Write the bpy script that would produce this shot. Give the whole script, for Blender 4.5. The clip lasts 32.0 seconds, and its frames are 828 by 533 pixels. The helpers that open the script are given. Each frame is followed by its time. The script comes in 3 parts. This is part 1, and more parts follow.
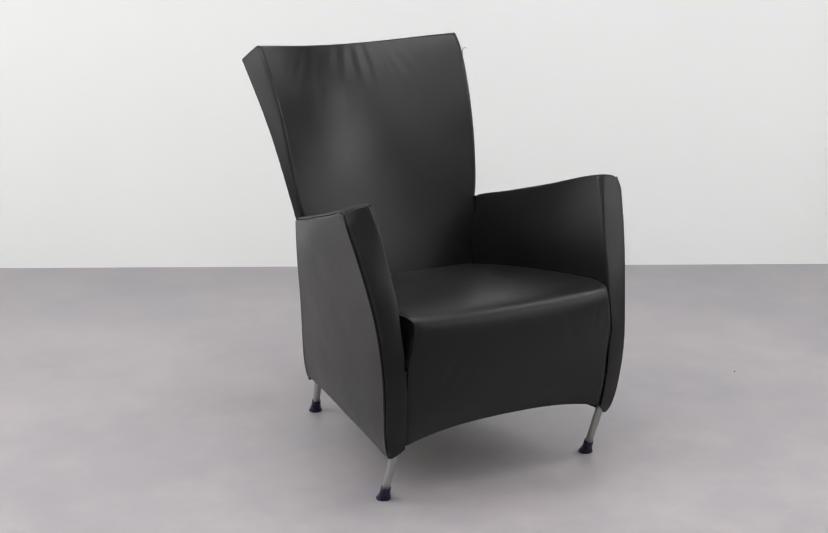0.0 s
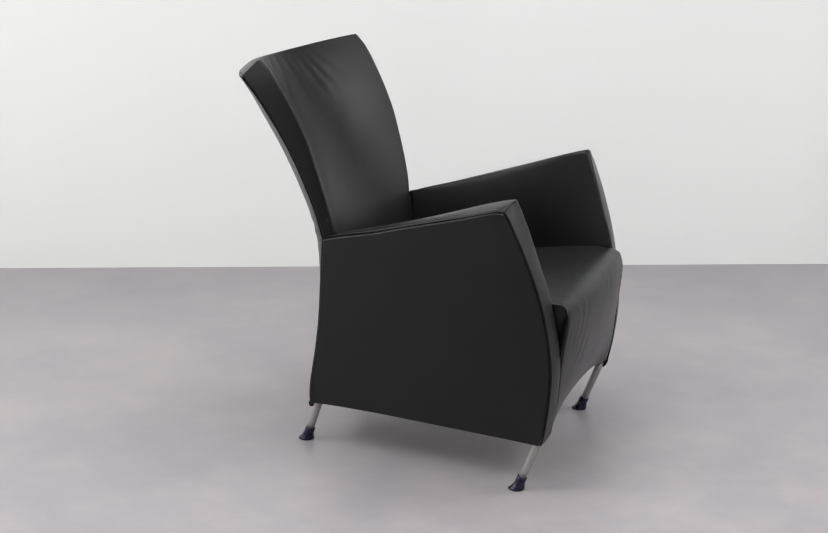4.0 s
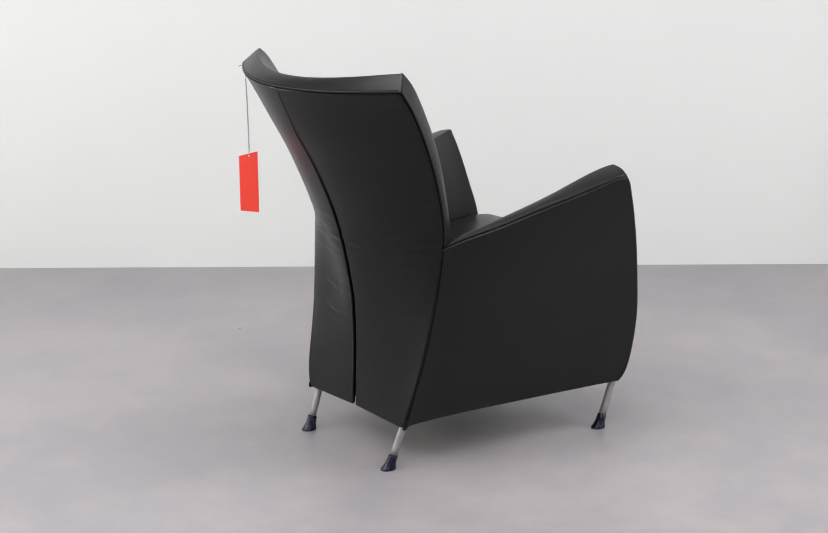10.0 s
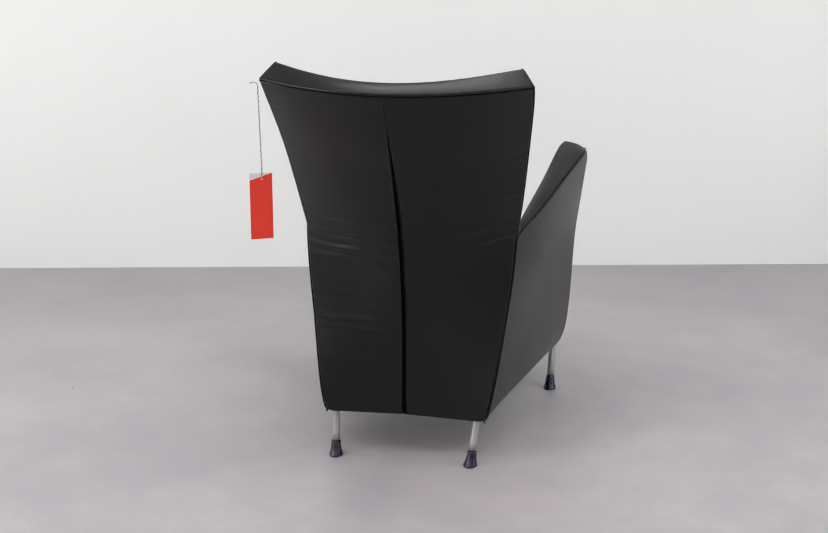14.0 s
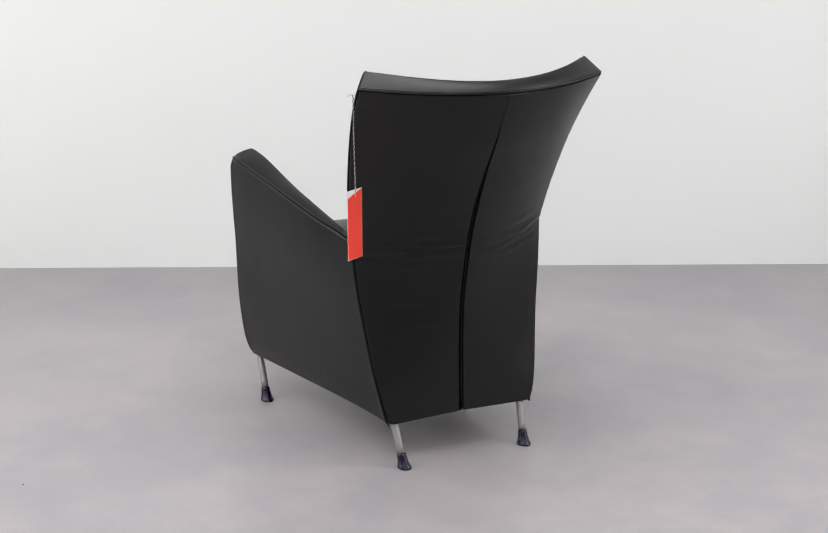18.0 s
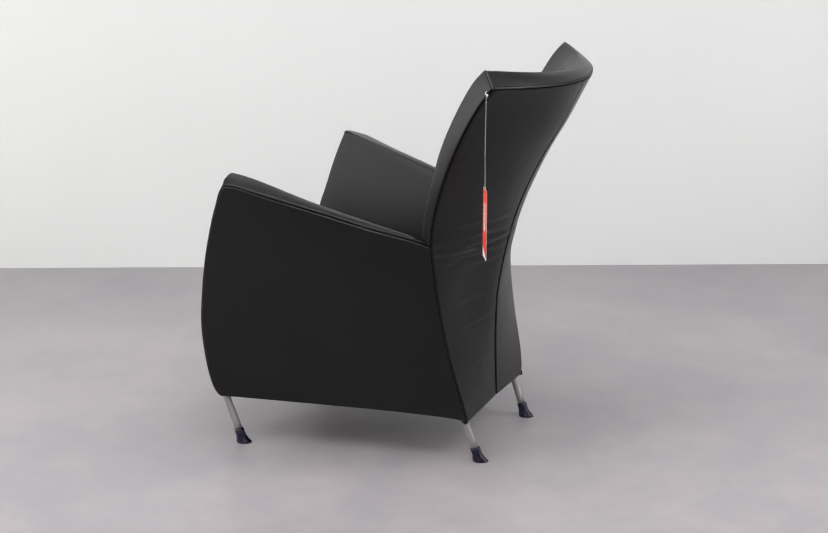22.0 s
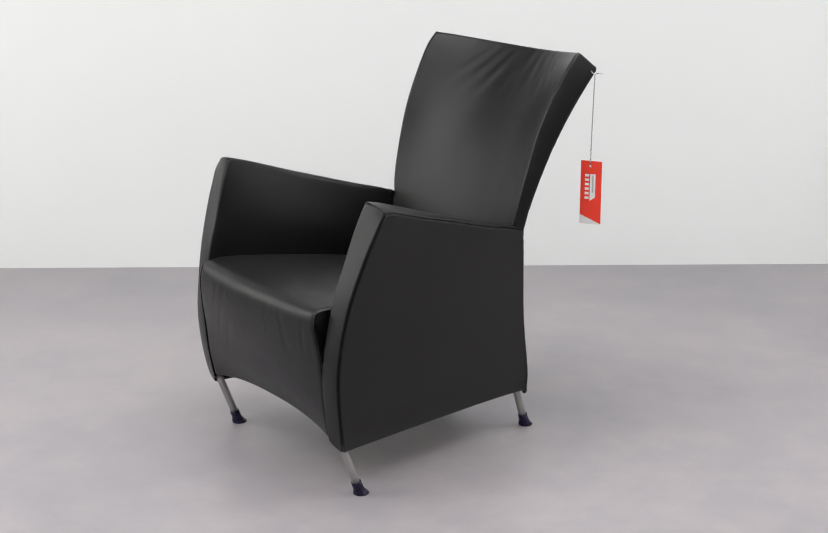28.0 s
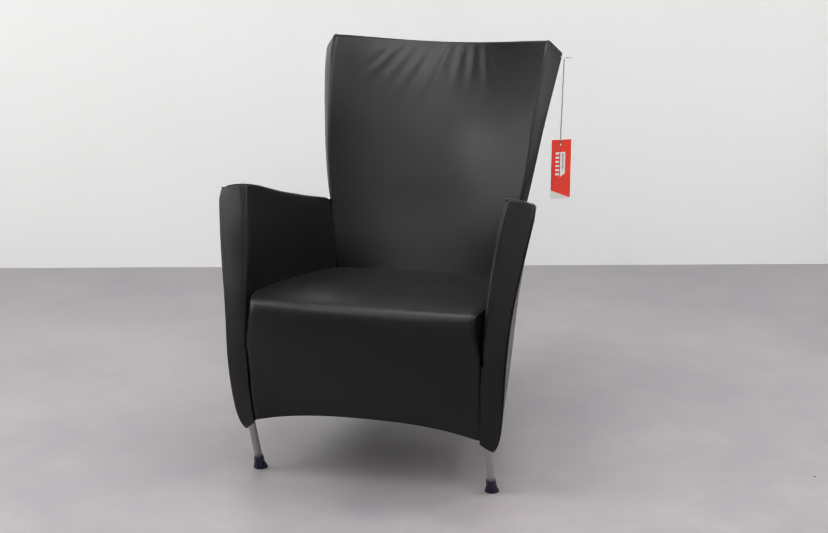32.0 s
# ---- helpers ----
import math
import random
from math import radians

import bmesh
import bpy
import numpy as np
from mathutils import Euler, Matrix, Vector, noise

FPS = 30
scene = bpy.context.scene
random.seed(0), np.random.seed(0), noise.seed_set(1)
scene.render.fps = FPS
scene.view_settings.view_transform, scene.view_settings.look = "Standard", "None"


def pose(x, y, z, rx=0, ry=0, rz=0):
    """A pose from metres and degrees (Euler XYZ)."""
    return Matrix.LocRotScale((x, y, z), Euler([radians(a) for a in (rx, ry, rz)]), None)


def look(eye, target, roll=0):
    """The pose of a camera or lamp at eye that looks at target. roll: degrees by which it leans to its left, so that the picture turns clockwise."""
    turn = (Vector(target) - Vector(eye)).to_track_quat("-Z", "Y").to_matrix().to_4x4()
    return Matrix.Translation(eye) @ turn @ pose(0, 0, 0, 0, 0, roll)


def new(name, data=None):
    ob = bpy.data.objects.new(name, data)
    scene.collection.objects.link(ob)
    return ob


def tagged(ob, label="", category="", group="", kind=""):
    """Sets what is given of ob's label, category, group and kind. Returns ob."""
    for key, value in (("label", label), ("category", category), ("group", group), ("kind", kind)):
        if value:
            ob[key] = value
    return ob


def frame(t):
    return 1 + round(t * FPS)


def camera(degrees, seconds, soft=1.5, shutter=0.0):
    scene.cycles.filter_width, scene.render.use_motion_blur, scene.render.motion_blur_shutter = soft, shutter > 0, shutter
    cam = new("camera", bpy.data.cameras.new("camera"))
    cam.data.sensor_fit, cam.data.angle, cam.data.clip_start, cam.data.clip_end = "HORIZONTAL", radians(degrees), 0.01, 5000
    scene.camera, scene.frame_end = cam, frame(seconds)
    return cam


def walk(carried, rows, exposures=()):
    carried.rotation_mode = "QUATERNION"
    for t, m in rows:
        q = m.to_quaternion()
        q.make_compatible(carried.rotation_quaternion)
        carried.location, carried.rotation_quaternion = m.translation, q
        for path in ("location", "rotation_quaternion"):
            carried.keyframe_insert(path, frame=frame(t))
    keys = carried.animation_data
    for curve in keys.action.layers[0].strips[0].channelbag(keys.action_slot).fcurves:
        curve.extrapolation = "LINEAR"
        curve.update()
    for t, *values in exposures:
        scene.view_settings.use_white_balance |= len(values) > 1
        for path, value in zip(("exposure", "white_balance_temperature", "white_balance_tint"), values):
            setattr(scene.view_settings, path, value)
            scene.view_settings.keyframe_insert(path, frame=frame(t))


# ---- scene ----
SPIN0, SPIN = -60.05, 9.8547      # the chair's heading at the start, and its turn in degrees a second
OFF = -0.0125                     # the chair's middle lies this far beside the axis on which it turns


def aim(eye, pitch, yaw):
    p, y = radians(pitch), radians(yaw)
    return (eye[0] - math.sin(y) * math.cos(p), eye[1] + math.cos(y) * math.cos(p), eye[2] + math.sin(p))


# ---- camera: it stands still ----
EYE = (0.0, -3.75, 1.4533)
cam = camera(30.61, 32.0, 1.15)
STAND = look(EYE, aim(EYE, -15.177, 0.138), -0.045)
walk(cam, [(0.0, STAND), (32.0, STAND)])

# ---- world and light ----
world = bpy.data.worlds.new("world")
scene.world = world
world.use_nodes = True
world.node_tree.nodes["Background"].inputs[0].default_value = (0.9, 0.95, 1.0, 1)
world.node_tree.nodes["Background"].inputs[1].default_value = 0.02
scene.view_settings.exposure = -0.20

CEIL = 2.7


def area(name, m, sx, sy, watts, color):
    d = bpy.data.lights.new(name, "AREA")
    d.shape, d.size, d.size_y, d.energy, d.color = "RECTANGLE", sx, sy, watts, color
    ob = new(name, d)
    ob.matrix_world = m
    return ob


# added light panels, all out of view: on the ceiling over the stand, before it and to both sides; others on the side
# walls and behind the camera
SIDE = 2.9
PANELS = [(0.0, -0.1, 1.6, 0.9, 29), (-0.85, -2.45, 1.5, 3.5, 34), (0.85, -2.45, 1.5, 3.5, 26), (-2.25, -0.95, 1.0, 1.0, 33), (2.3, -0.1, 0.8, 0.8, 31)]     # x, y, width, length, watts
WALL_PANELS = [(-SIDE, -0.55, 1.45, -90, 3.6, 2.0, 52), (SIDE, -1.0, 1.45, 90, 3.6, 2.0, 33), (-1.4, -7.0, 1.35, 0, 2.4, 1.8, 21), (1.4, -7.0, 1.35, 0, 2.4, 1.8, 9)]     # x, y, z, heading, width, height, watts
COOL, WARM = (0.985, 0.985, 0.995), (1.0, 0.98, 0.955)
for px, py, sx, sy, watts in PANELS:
    area("added_panel_lamp", pose(px, py, CEIL - 0.075), sx - 0.04, sy - 0.04, watts, COOL)
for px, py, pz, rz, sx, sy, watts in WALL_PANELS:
    area("added_panel_lamp", pose(px, py, pz, 90, 0, rz) @ pose(0, 0, -0.075), sx - 0.04, sy - 0.04, watts, WARM)


# ---- materials ----
def material(name):
    m = bpy.data.materials.new(name)
    m.use_nodes = True
    n = m.node_tree.nodes
    return m, n, m.node_tree.links, n["Principled BSDF"]


def noise_tex(n, l, scale, detail=4.0, rough=0.55, co=None):
    t = n.new("ShaderNodeTexNoise")
    t.inputs["Scale"].default_value, t.inputs["Detail"].default_value, t.inputs["Roughness"].default_value = scale, detail, rough
    if co is not None:
        l.new(co, t.inputs["Vector"])
    return t


def ramp(n, l, fac, stops):
    r = n.new("ShaderNodeValToRGB")
    while len(r.color_ramp.elements) < len(stops):
        r.color_ramp.elements.new(0.5)
    for e, (p, c) in zip(r.color_ramp.elements, stops):
        e.position, e.color = p, (*c, 1) if len(c) == 3 else c
    l.new(fac, r.inputs["Fac"])
    return r


def bump(n, l, height, strength, distance, normal=None):
    b = n.new("ShaderNodeBump")
    b.inputs["Strength"].default_value, b.inputs["Distance"].default_value = strength, distance
    l.new(height, b.inputs["Height"])
    if normal is not None:
        l.new(normal, b.inputs["Normal"])
    return b


def leather(name, dark, light, rough=(0.36, 0.5)):
    m, n, l, b = material(name)
    co = n.new("ShaderNodeTexCoord").outputs["Object"]
    big = noise_tex(n, l, 7.0, 4.0, 0.6, co)
    fine = noise_tex(n, l, 240.0, 3.0, 0.6, co)
    mix = n.new("ShaderNodeMath")
    mix.operation = "MULTIPLY_ADD"
    l.new(fine.outputs["Fac"], mix.inputs[0])
    mix.inputs[1].default_value = 0.35
    l.new(big.outputs["Fac"], mix.inputs[2])
    l.new(ramp(n, l, mix.outputs[0], [(0.45, dark), (0.85, light)]).outputs["Color"], b.inputs["Base Color"])
    rr = ramp(n, l, big.outputs["Fac"], [(0.3, (rough[0],) * 3), (0.7, (rough[1],) * 3)])
    l.new(rr.outputs["Color"], b.inputs["Roughness"])
    v = n.new("ShaderNodeTexVoronoi")
    v.feature = "DISTANCE_TO_EDGE"
    v.inputs["Scale"].default_value = 380.0
    l.new(co, v.inputs["Vector"])
    w = noise_tex(n, l, 35.0, 3.0, 0.6, co)
    dents = noise_tex(n, l, 9.0, 2.0, 0.5, co)
    b0 = bump(n, l, dents.outputs["Fac"], 0.045, 0.02)
    b1 = bump(n, l, w.outputs["Fac"], 0.10, 0.004, b0.outputs["Normal"])
    b2 = bump(n, l, v.outputs["Distance"], 0.38, 0.0008, b1.outputs["Normal"])
    l.new(b2.outputs["Normal"], b.inputs["Normal"])
    b.inputs["Specular IOR Level"].default_value = 0.32
    b.inputs["Sheen Weight"].default_value = 0.035
    b.inputs["Sheen Roughness"].default_value = 0.36
    return m


def plain(name, color, rough, metal=0.0, var=0.12, scale=40.0, bumps=0.05, gloss=0.5):
    m, n, l, b = material(name)
    co = n.new("ShaderNodeTexCoord").outputs["Object"]
    t = noise_tex(n, l, scale, 5.0, 0.6, co)
    lo = tuple(c * (1 - var) for c in color)
    hi = tuple(min(1, c * (1 + var)) for c in color)
    l.new(ramp(n, l, t.outputs["Fac"], [(0.3, lo), (0.7, hi)]).outputs["Color"], b.inputs["Base Color"])
    l.new(ramp(n, l, t.outputs["Fac"], [(0.3, (rough * 0.85,) * 3), (0.7, (min(1, rough * 1.15),) * 3)]).outputs["Color"], b.inputs["Roughness"])
    b.inputs["Metallic"].default_value = metal
    b.inputs["Specular IOR Level"].default_value = gloss
    if bumps:
        l.new(bump(n, l, t.outputs["Fac"], bumps, 0.002).outputs["Normal"], b.inputs["Normal"])
    return m


LEATHER = leather("black_leather", (0.0024, 0.0025, 0.0028), (0.0036, 0.0038, 0.0043), (0.31, 0.37))
THREAD = plain("black_thread", (0.002, 0.002, 0.002), 0.9, gloss=0.05)
STITCH = plain("waxed_black_thread", (0.008, 0.008, 0.008), 0.5)
# black for the shade put into the slit, and for the cloth below
SHADOWGAP = plain("gap_shade_and_cloth_black", (0.003, 0.003, 0.003), 0.9, gloss=0.05)
STEEL = plain("satin_steel", (0.36, 0.355, 0.345), 0.48, 0.75, 0.06, 300.0, 0.03)
PURPLE = plain("dark_purple_plastic", (0.0055, 0.0035, 0.022), 0.26, 0.0, 0.15, 60.0, 0.02, 0.35)
RED = plain("red_print", (0.86, 0.042, 0.018), 0.55, 0.0, 0.03, 60.0, 0.0)
CARD = plain("white_card", (0.78, 0.78, 0.77), 0.6, 0.0, 0.03, 90.0, 0.02)
GREYINK = plain("grey_ink", (0.45, 0.43, 0.43), 0.6, 0.0, 0.05, 90.0, 0.0)
STRAND_W = plain("white_strand", (0.62, 0.62, 0.6), 0.8, 0.0, 0.1, 400.0, 0.1)
STRAND_D = plain("dark_strand", (0.05, 0.05, 0.05), 0.8, 0.0, 0.1, 400.0, 0.1)
DUST = plain("dark_dust", (0.03, 0.028, 0.026), 0.9, 0.0, 0.2, 900.0, 0.1)
# grey of the unseen ceiling, chosen to dim its reflection in the leather
CEILING = plain("unseen_ceiling_grey", (0.3, 0.3, 0.3), 0.8, 0.0, 0.02, 8.0, 0.02)
FRAME = plain("white_lacquer", (0.78, 0.78, 0.77), 0.4, 0.0, 0.02, 30.0, 0.01)


def wall_paint(name, color):
    m, n, l, b = material(name)
    co = n.new("ShaderNodeTexCoord").outputs["Object"]
    big = noise_tex(n, l, 1.3, 3.0, 0.5, co)
    grain = noise_tex(n, l, 260.0, 4.0, 0.6, co)
    lo = tuple(c * 0.975 for c in color)
    l.new(ramp(n, l, big.outputs["Fac"], [(0.3, lo), (0.7, color)]).outputs["Color"], b.inputs["Base Color"])
    b.inputs["Roughness"].default_value = 0.75
    l.new(bump(n, l, grain.outputs["Fac"], 0.12, 0.0015).outputs["Normal"], b.inputs["Normal"])
    return m


WALL = wall_paint("white_wall_paint", (0.765, 0.782, 0.774))
# grey of the unseen walls, so the leather reflects a darker room
WALL_DIM = wall_paint("unseen_wall_grey", (0.22, 0.22, 0.22))


def floor_resin():
    m, n, l, b = material("grey_resin")
    co = n.new("ShaderNodeTexCoord").outputs["Object"]
    big = noise_tex(n, l, 1.1, 5.0, 0.6, co)
    mid = noise_tex(n, l, 5.5, 5.0, 0.62, co)
    fine = noise_tex(n, l, 120.0, 4.0, 0.6, co)
    mix = n.new("ShaderNodeMath")
    mix.operation = "MULTIPLY_ADD"
    l.new(mid.outputs["Fac"], mix.inputs[0])
    mix.inputs[1].default_value = 0.62
    l.new(big.outputs["Fac"], mix.inputs[2])
    l.new(ramp(n, l, mix.outputs[0], [(0.55, (0.262, 0.252, 0.271)), (0.79, (0.312, 0.294, 0.308)), (1.0, (0.366, 0.337, 0.344))]).outputs["Color"], b.inputs["Base Color"])
    l.new(ramp(n, l, mid.outputs["Fac"], [(0.3, (0.34,) * 3), (0.7, (0.44,) * 3)]).outputs["Color"], b.inputs["Roughness"])
    b1 = bump(n, l, mid.outputs["Fac"], 0.04, 0.01)
    l.new(bump(n, l, fine.outputs["Fac"], 0.05, 0.001, b1.outputs["Normal"]).outputs["Normal"], b.inputs["Normal"])
    b.inputs["Specular IOR Level"].default_value = 0.4
    return m


RESIN = floor_resin()


# ---- mesh helpers ----
def obj(name, verts, faces, mat, parent=None, label="", smooth=True):
    me = bpy.data.meshes.new(name)
    me.from_pydata([tuple(map(float, v)) for v in verts], [], faces)
    me.update()
    if smooth:
        me.polygons.foreach_set("use_smooth", [True] * len(me.polygons))
    me.materials.append(mat)
    ob = new(name, me)
    if parent is not None:
        ob.parent = parent
    if label:
        ob["label"] = label
    return ob


def part(name, bm, mat, parent, label=""):
    me = bpy.data.meshes.new(name)
    bm.to_mesh(me)
    bm.free()
    me.materials.append(mat)
    ob = new(name, me)
    if parent is not None:
        ob.parent = parent
    if label:
        ob["label"] = label
    return ob


def box(name, lo, hi, mat, parent=None, label="", bevel=0.0):
    bm = bmesh.new()
    bmesh.ops.create_cube(bm, size=1.0)
    for v in bm.verts:
        for k in range(3):
            v.co[k] = lo[k] + (v.co[k] + 0.5) * (hi[k] - lo[k])
    if bevel:
        bmesh.ops.bevel(bm, geom=bm.edges[:], offset=bevel, segments=2, affect="EDGES")
    return part(name, bm, mat, parent, label)


def crv(pts, n):
    """A smooth curve through points in millimetres, n points evenly along it, in metres."""
    p = np.array(pts, float) / 1000
    p = np.vstack([2 * p[0] - p[1], p, 2 * p[-1] - p[-2]])
    out = []
    for a, b, c, d in zip(p, p[1:], p[2:], p[3:]):
        for t in np.linspace(0, 1, 24, endpoint=False):
            out.append(0.5 * (2 * b + (c - a) * t + (2 * a - 5 * b + 4 * c - d) * t * t + (3 * b - a - 3 * c + d) * t ** 3))
    out.append(p[-2])
    return along(np.array(out), n)


def along(q, n):
    s = np.concatenate([[0], np.cumsum(np.linalg.norm(np.diff(q, axis=0), axis=1))])
    u = np.linspace(0, s[-1], n)
    return np.stack([np.interp(u, s, q[:, k]) for k in range(3)], 1)


def lerp(a, b, n):
    return np.linspace(np.array(a, float), np.array(b, float), n)


def normals(a):
    nn = np.cross(np.gradient(a, axis=0), np.gradient(a, axis=1))
    return nn / np.maximum(np.linalg.norm(nn, axis=2, keepdims=True), 1e-9)


def edge_ways(a):
    """The distances to the patch's four edges: u = 0, u = 1, v = 0, v = 1."""
    du = np.concatenate([np.zeros((1, a.shape[1])), np.cumsum(np.linalg.norm(np.diff(a, axis=0), axis=2), 0)])
    dv = np.concatenate([np.zeros((a.shape[0], 1)), np.cumsum(np.linalg.norm(np.diff(a, axis=1), axis=2), 1)], 1)
    return du, du[-1:] - du, dv, dv[:, -1:] - dv


def panel(name, a, mat, parent, side=1, thick=0.010, label=""):
    """A padded panel: the patch as its face, side = 1 where its normal looks outwards, with thickness."""
    n, m = a.shape[:2]
    inn = a - side * normals(a) * thick
    verts = list(a.reshape(-1, 3)) + list(inn.reshape(-1, 3))
    faces, k = [], n * m
    for i in range(n - 1):
        for j in range(m - 1):
            q = (i * m + j, (i + 1) * m + j, (i + 1) * m + j + 1, i * m + j + 1)
            faces += [q if side > 0 else q[::-1], tuple(x + k for x in (q[::-1] if side > 0 else q))]
    ring = [(i, 0) for i in range(n)] + [(n - 1, j) for j in range(1, m)] + [(i, m - 1) for i in range(n - 2, -1, -1)] + [(0, j) for j in range(m - 2, 0, -1)]
    base = len(verts)
    for i, j in ring:
        verts += [a[i, j], inn[i, j]]
    c = len(ring)
    for i in range(c):
        o, p = base + 2 * i, base + 2 * ((i + 1) % c)
        q = (o, o + 1, p + 1, p)
        faces.append(q if side > 0 else q[::-1])
    return obj(name, verts, faces, mat, parent, label)


def tube(name, path, r, mat, parent, label="", sides=8, ends=True):
    path = np.asarray(path, float)
    t = np.gradient(path, axis=0)
    t /= np.linalg.norm(t, axis=1, keepdims=True)
    r = np.broadcast_to(np.asarray(r, float), (len(path),))
    ref = np.array([0.31, 0.22, 0.93]) if abs(t[:, 2]).mean() < 0.8 else np.array([0.9, 0.3, 0.1])
    verts, faces = [], []
    for p, d, rad in zip(path, t, r):
        e = np.cross(d, ref)
        e /= np.linalg.norm(e)
        g = np.cross(d, e)
        verts += [p + rad * (math.cos(x) * e + math.sin(x) * g) for x in np.linspace(0, 2 * math.pi, sides, endpoint=False)]
    for i in range(len(path) - 1):
        for j in range(sides):
            k = (j + 1) % sides
            faces.append((i * sides + j, i * sides + k, (i + 1) * sides + k, (i + 1) * sides + j))
    if ends:
        faces += [tuple(range(sides))[::-1], tuple(len(verts) - sides + j for j in range(sides))]
    return obj(name, verts, faces, mat, parent, label)


def fold(d, width):
    return np.exp(-(d / width) ** 2)


# ---- the room ----
WY, WT = 1.615, math.degrees(math.atan2(0.058, 3.042))
floor = tagged(box("floor", (-4.0, -8.0, -0.1), (4.0, 3.0, 0.0), RESIN), "mottled grey poured resin floor with a soft sheen", "floor", kind="structure")
back = box("wall_north", (-4.0, 0.0, 0.0), (4.0, 0.2, CEIL), WALL)
back.matrix_world = pose(0, WY, 0, 0, 0, WT)
tagged(back, "plain white painted wall meeting the grey floor", "wall", kind="structure")
# from here on walls and ceiling are unseen, added to shape the light
tagged(box("unseen_wall_south", (-SIDE - 0.2, -7.2, 0), (SIDE + 0.2, -7.0, CEIL), WALL_DIM), "unseen wall, added in grey to keep reflections dim", "wall", kind="structure")


for nm, sx in (("wall_west", -1), ("wall_east", 1)):
    lo, hi = sorted((sx * SIDE, sx * (SIDE + 0.2)))
    tagged(box(nm, (lo, -7.0, 0), (hi, 1.9, CEIL), WALL_DIM), "unseen wall, added in grey to keep reflections dim", "wall", kind="structure")
tagged(box("ceiling", (-4.0, -8.0, CEIL), (4.0, 3.0, CEIL + 0.15), CEILING), "unseen ceiling, added in grey to keep reflections dim", "ceiling", kind="structure")


# housing for an added light source that is never in view
def added_light_panel(name, m, sx, sy, label, category, group):
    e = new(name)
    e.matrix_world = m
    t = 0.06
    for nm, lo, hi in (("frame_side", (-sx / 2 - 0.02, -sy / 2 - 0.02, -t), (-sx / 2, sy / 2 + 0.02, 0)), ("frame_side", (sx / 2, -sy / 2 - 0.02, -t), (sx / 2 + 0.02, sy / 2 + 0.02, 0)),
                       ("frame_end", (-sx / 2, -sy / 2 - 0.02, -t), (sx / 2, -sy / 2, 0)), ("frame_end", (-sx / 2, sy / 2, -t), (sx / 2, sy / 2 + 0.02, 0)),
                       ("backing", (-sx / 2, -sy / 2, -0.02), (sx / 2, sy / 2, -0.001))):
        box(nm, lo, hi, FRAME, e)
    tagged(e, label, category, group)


# added panels that light the chair from outside the view
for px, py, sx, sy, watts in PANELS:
    added_light_panel("added_ceiling_light", pose(px, py, CEIL), sx, sy, "white framed light panel added on the ceiling, out of view, lit", "ceiling light", "ceiling lights")
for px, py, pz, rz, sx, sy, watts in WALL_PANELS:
    added_light_panel("added_wall_light", pose(px, py, pz, 90, 0, rz), sx, sy, "large white light panel added on the wall, out of view, lit", "wall light", "wall lights")


# ---- the armchair, facing +x, its base at the floor ----
def heading(t):
    return pose(0, 0, 0, 0, 0, SPIN0 + SPIN * t) @ pose(0, OFF, 0)


chair = new("armchair")
tagged(chair, "black leather armchair with high curved back on steel legs", "armchair")

# seams of one half, x forward, y outward, z up, in millimetres
J, JI = (-141, 264, 562), (-110, 256, 577)
TR, TF = (-315, 327, 952), (-280, 290, 996)
REAR_LOW = [(-216, 206, 105), (-207, 217, 160), (-194, 226, 215), (-180, 234, 275), (-166, 243, 350), (-154, 254, 439), (-147, 260, 506), J]
REAR_UP = [J, (-154, 276, 627), (-176, 287, 697), (-203, 297, 765), (-236, 308, 833), (-276, 319, 900), TR]
FRONT_EDGE = [JI, (-125, 263, 641), (-148, 270, 728), (-171, 274, 804), (-205, 280, 880), (-248, 288, 957), TF]
ARM_TOP = [J, (-100, 274, 575), (0, 300, 599), (106, 325, 629), (242, 356, 666), (330, 379, 693), (356, 387, 700)]
ARM_IN = [JI, (-50, 263, 592), (16, 270, 608), (152, 287, 646), (286, 302, 690), (366, 311, 713)]
FRONT_OUT = [(356, 387, 700), (372, 377, 652), (393, 368, 600), (417, 356, 528), (434, 346, 462), (447, 339, 390), (454, 335, 313), (450, 331, 241), (440, 324, 170), (428, 310, 114)]
FRONT_IN = [(366, 311, 713), (391, 303, 633), (414, 295, 555), (435, 290, 490), (451, 285, 412), (462, 281, 352), (462, 281, 290), (455, 280, 215), (443, 276, 143)]
BOTTOM = [(-216, 206, 105), (-180, 209, 114), (-50, 230, 120), (111, 257, 122), (280, 284, 122), (393, 303, 121), (428, 310, 114)]
MID_REAR = [(-216, 0, 110), (-211, 0, 250), (-212, 0, 343), (-217, 0, 410), (-236, 0, 509), (-258, 0, 591), (-286, 0, 663), (-328, 0, 749), (-377, 0, 833), (-428, 0, 938)]


def flip(a, s):
    return a * np.array([1, s, 1])


def ticks(n, length, r=0.012):
    """Parameters from 0 to 1, n even steps, closer together near both ends."""
    e = np.array([0, 0.08, 0.18, 0.32, 0.5, 0.72, 1.0, 1.35, 1.8, 2.4]) * r / length
    return np.concatenate([e, np.linspace(e[-1], 1 - e[-1], n)[1:-1], (1 - e)[::-1]])


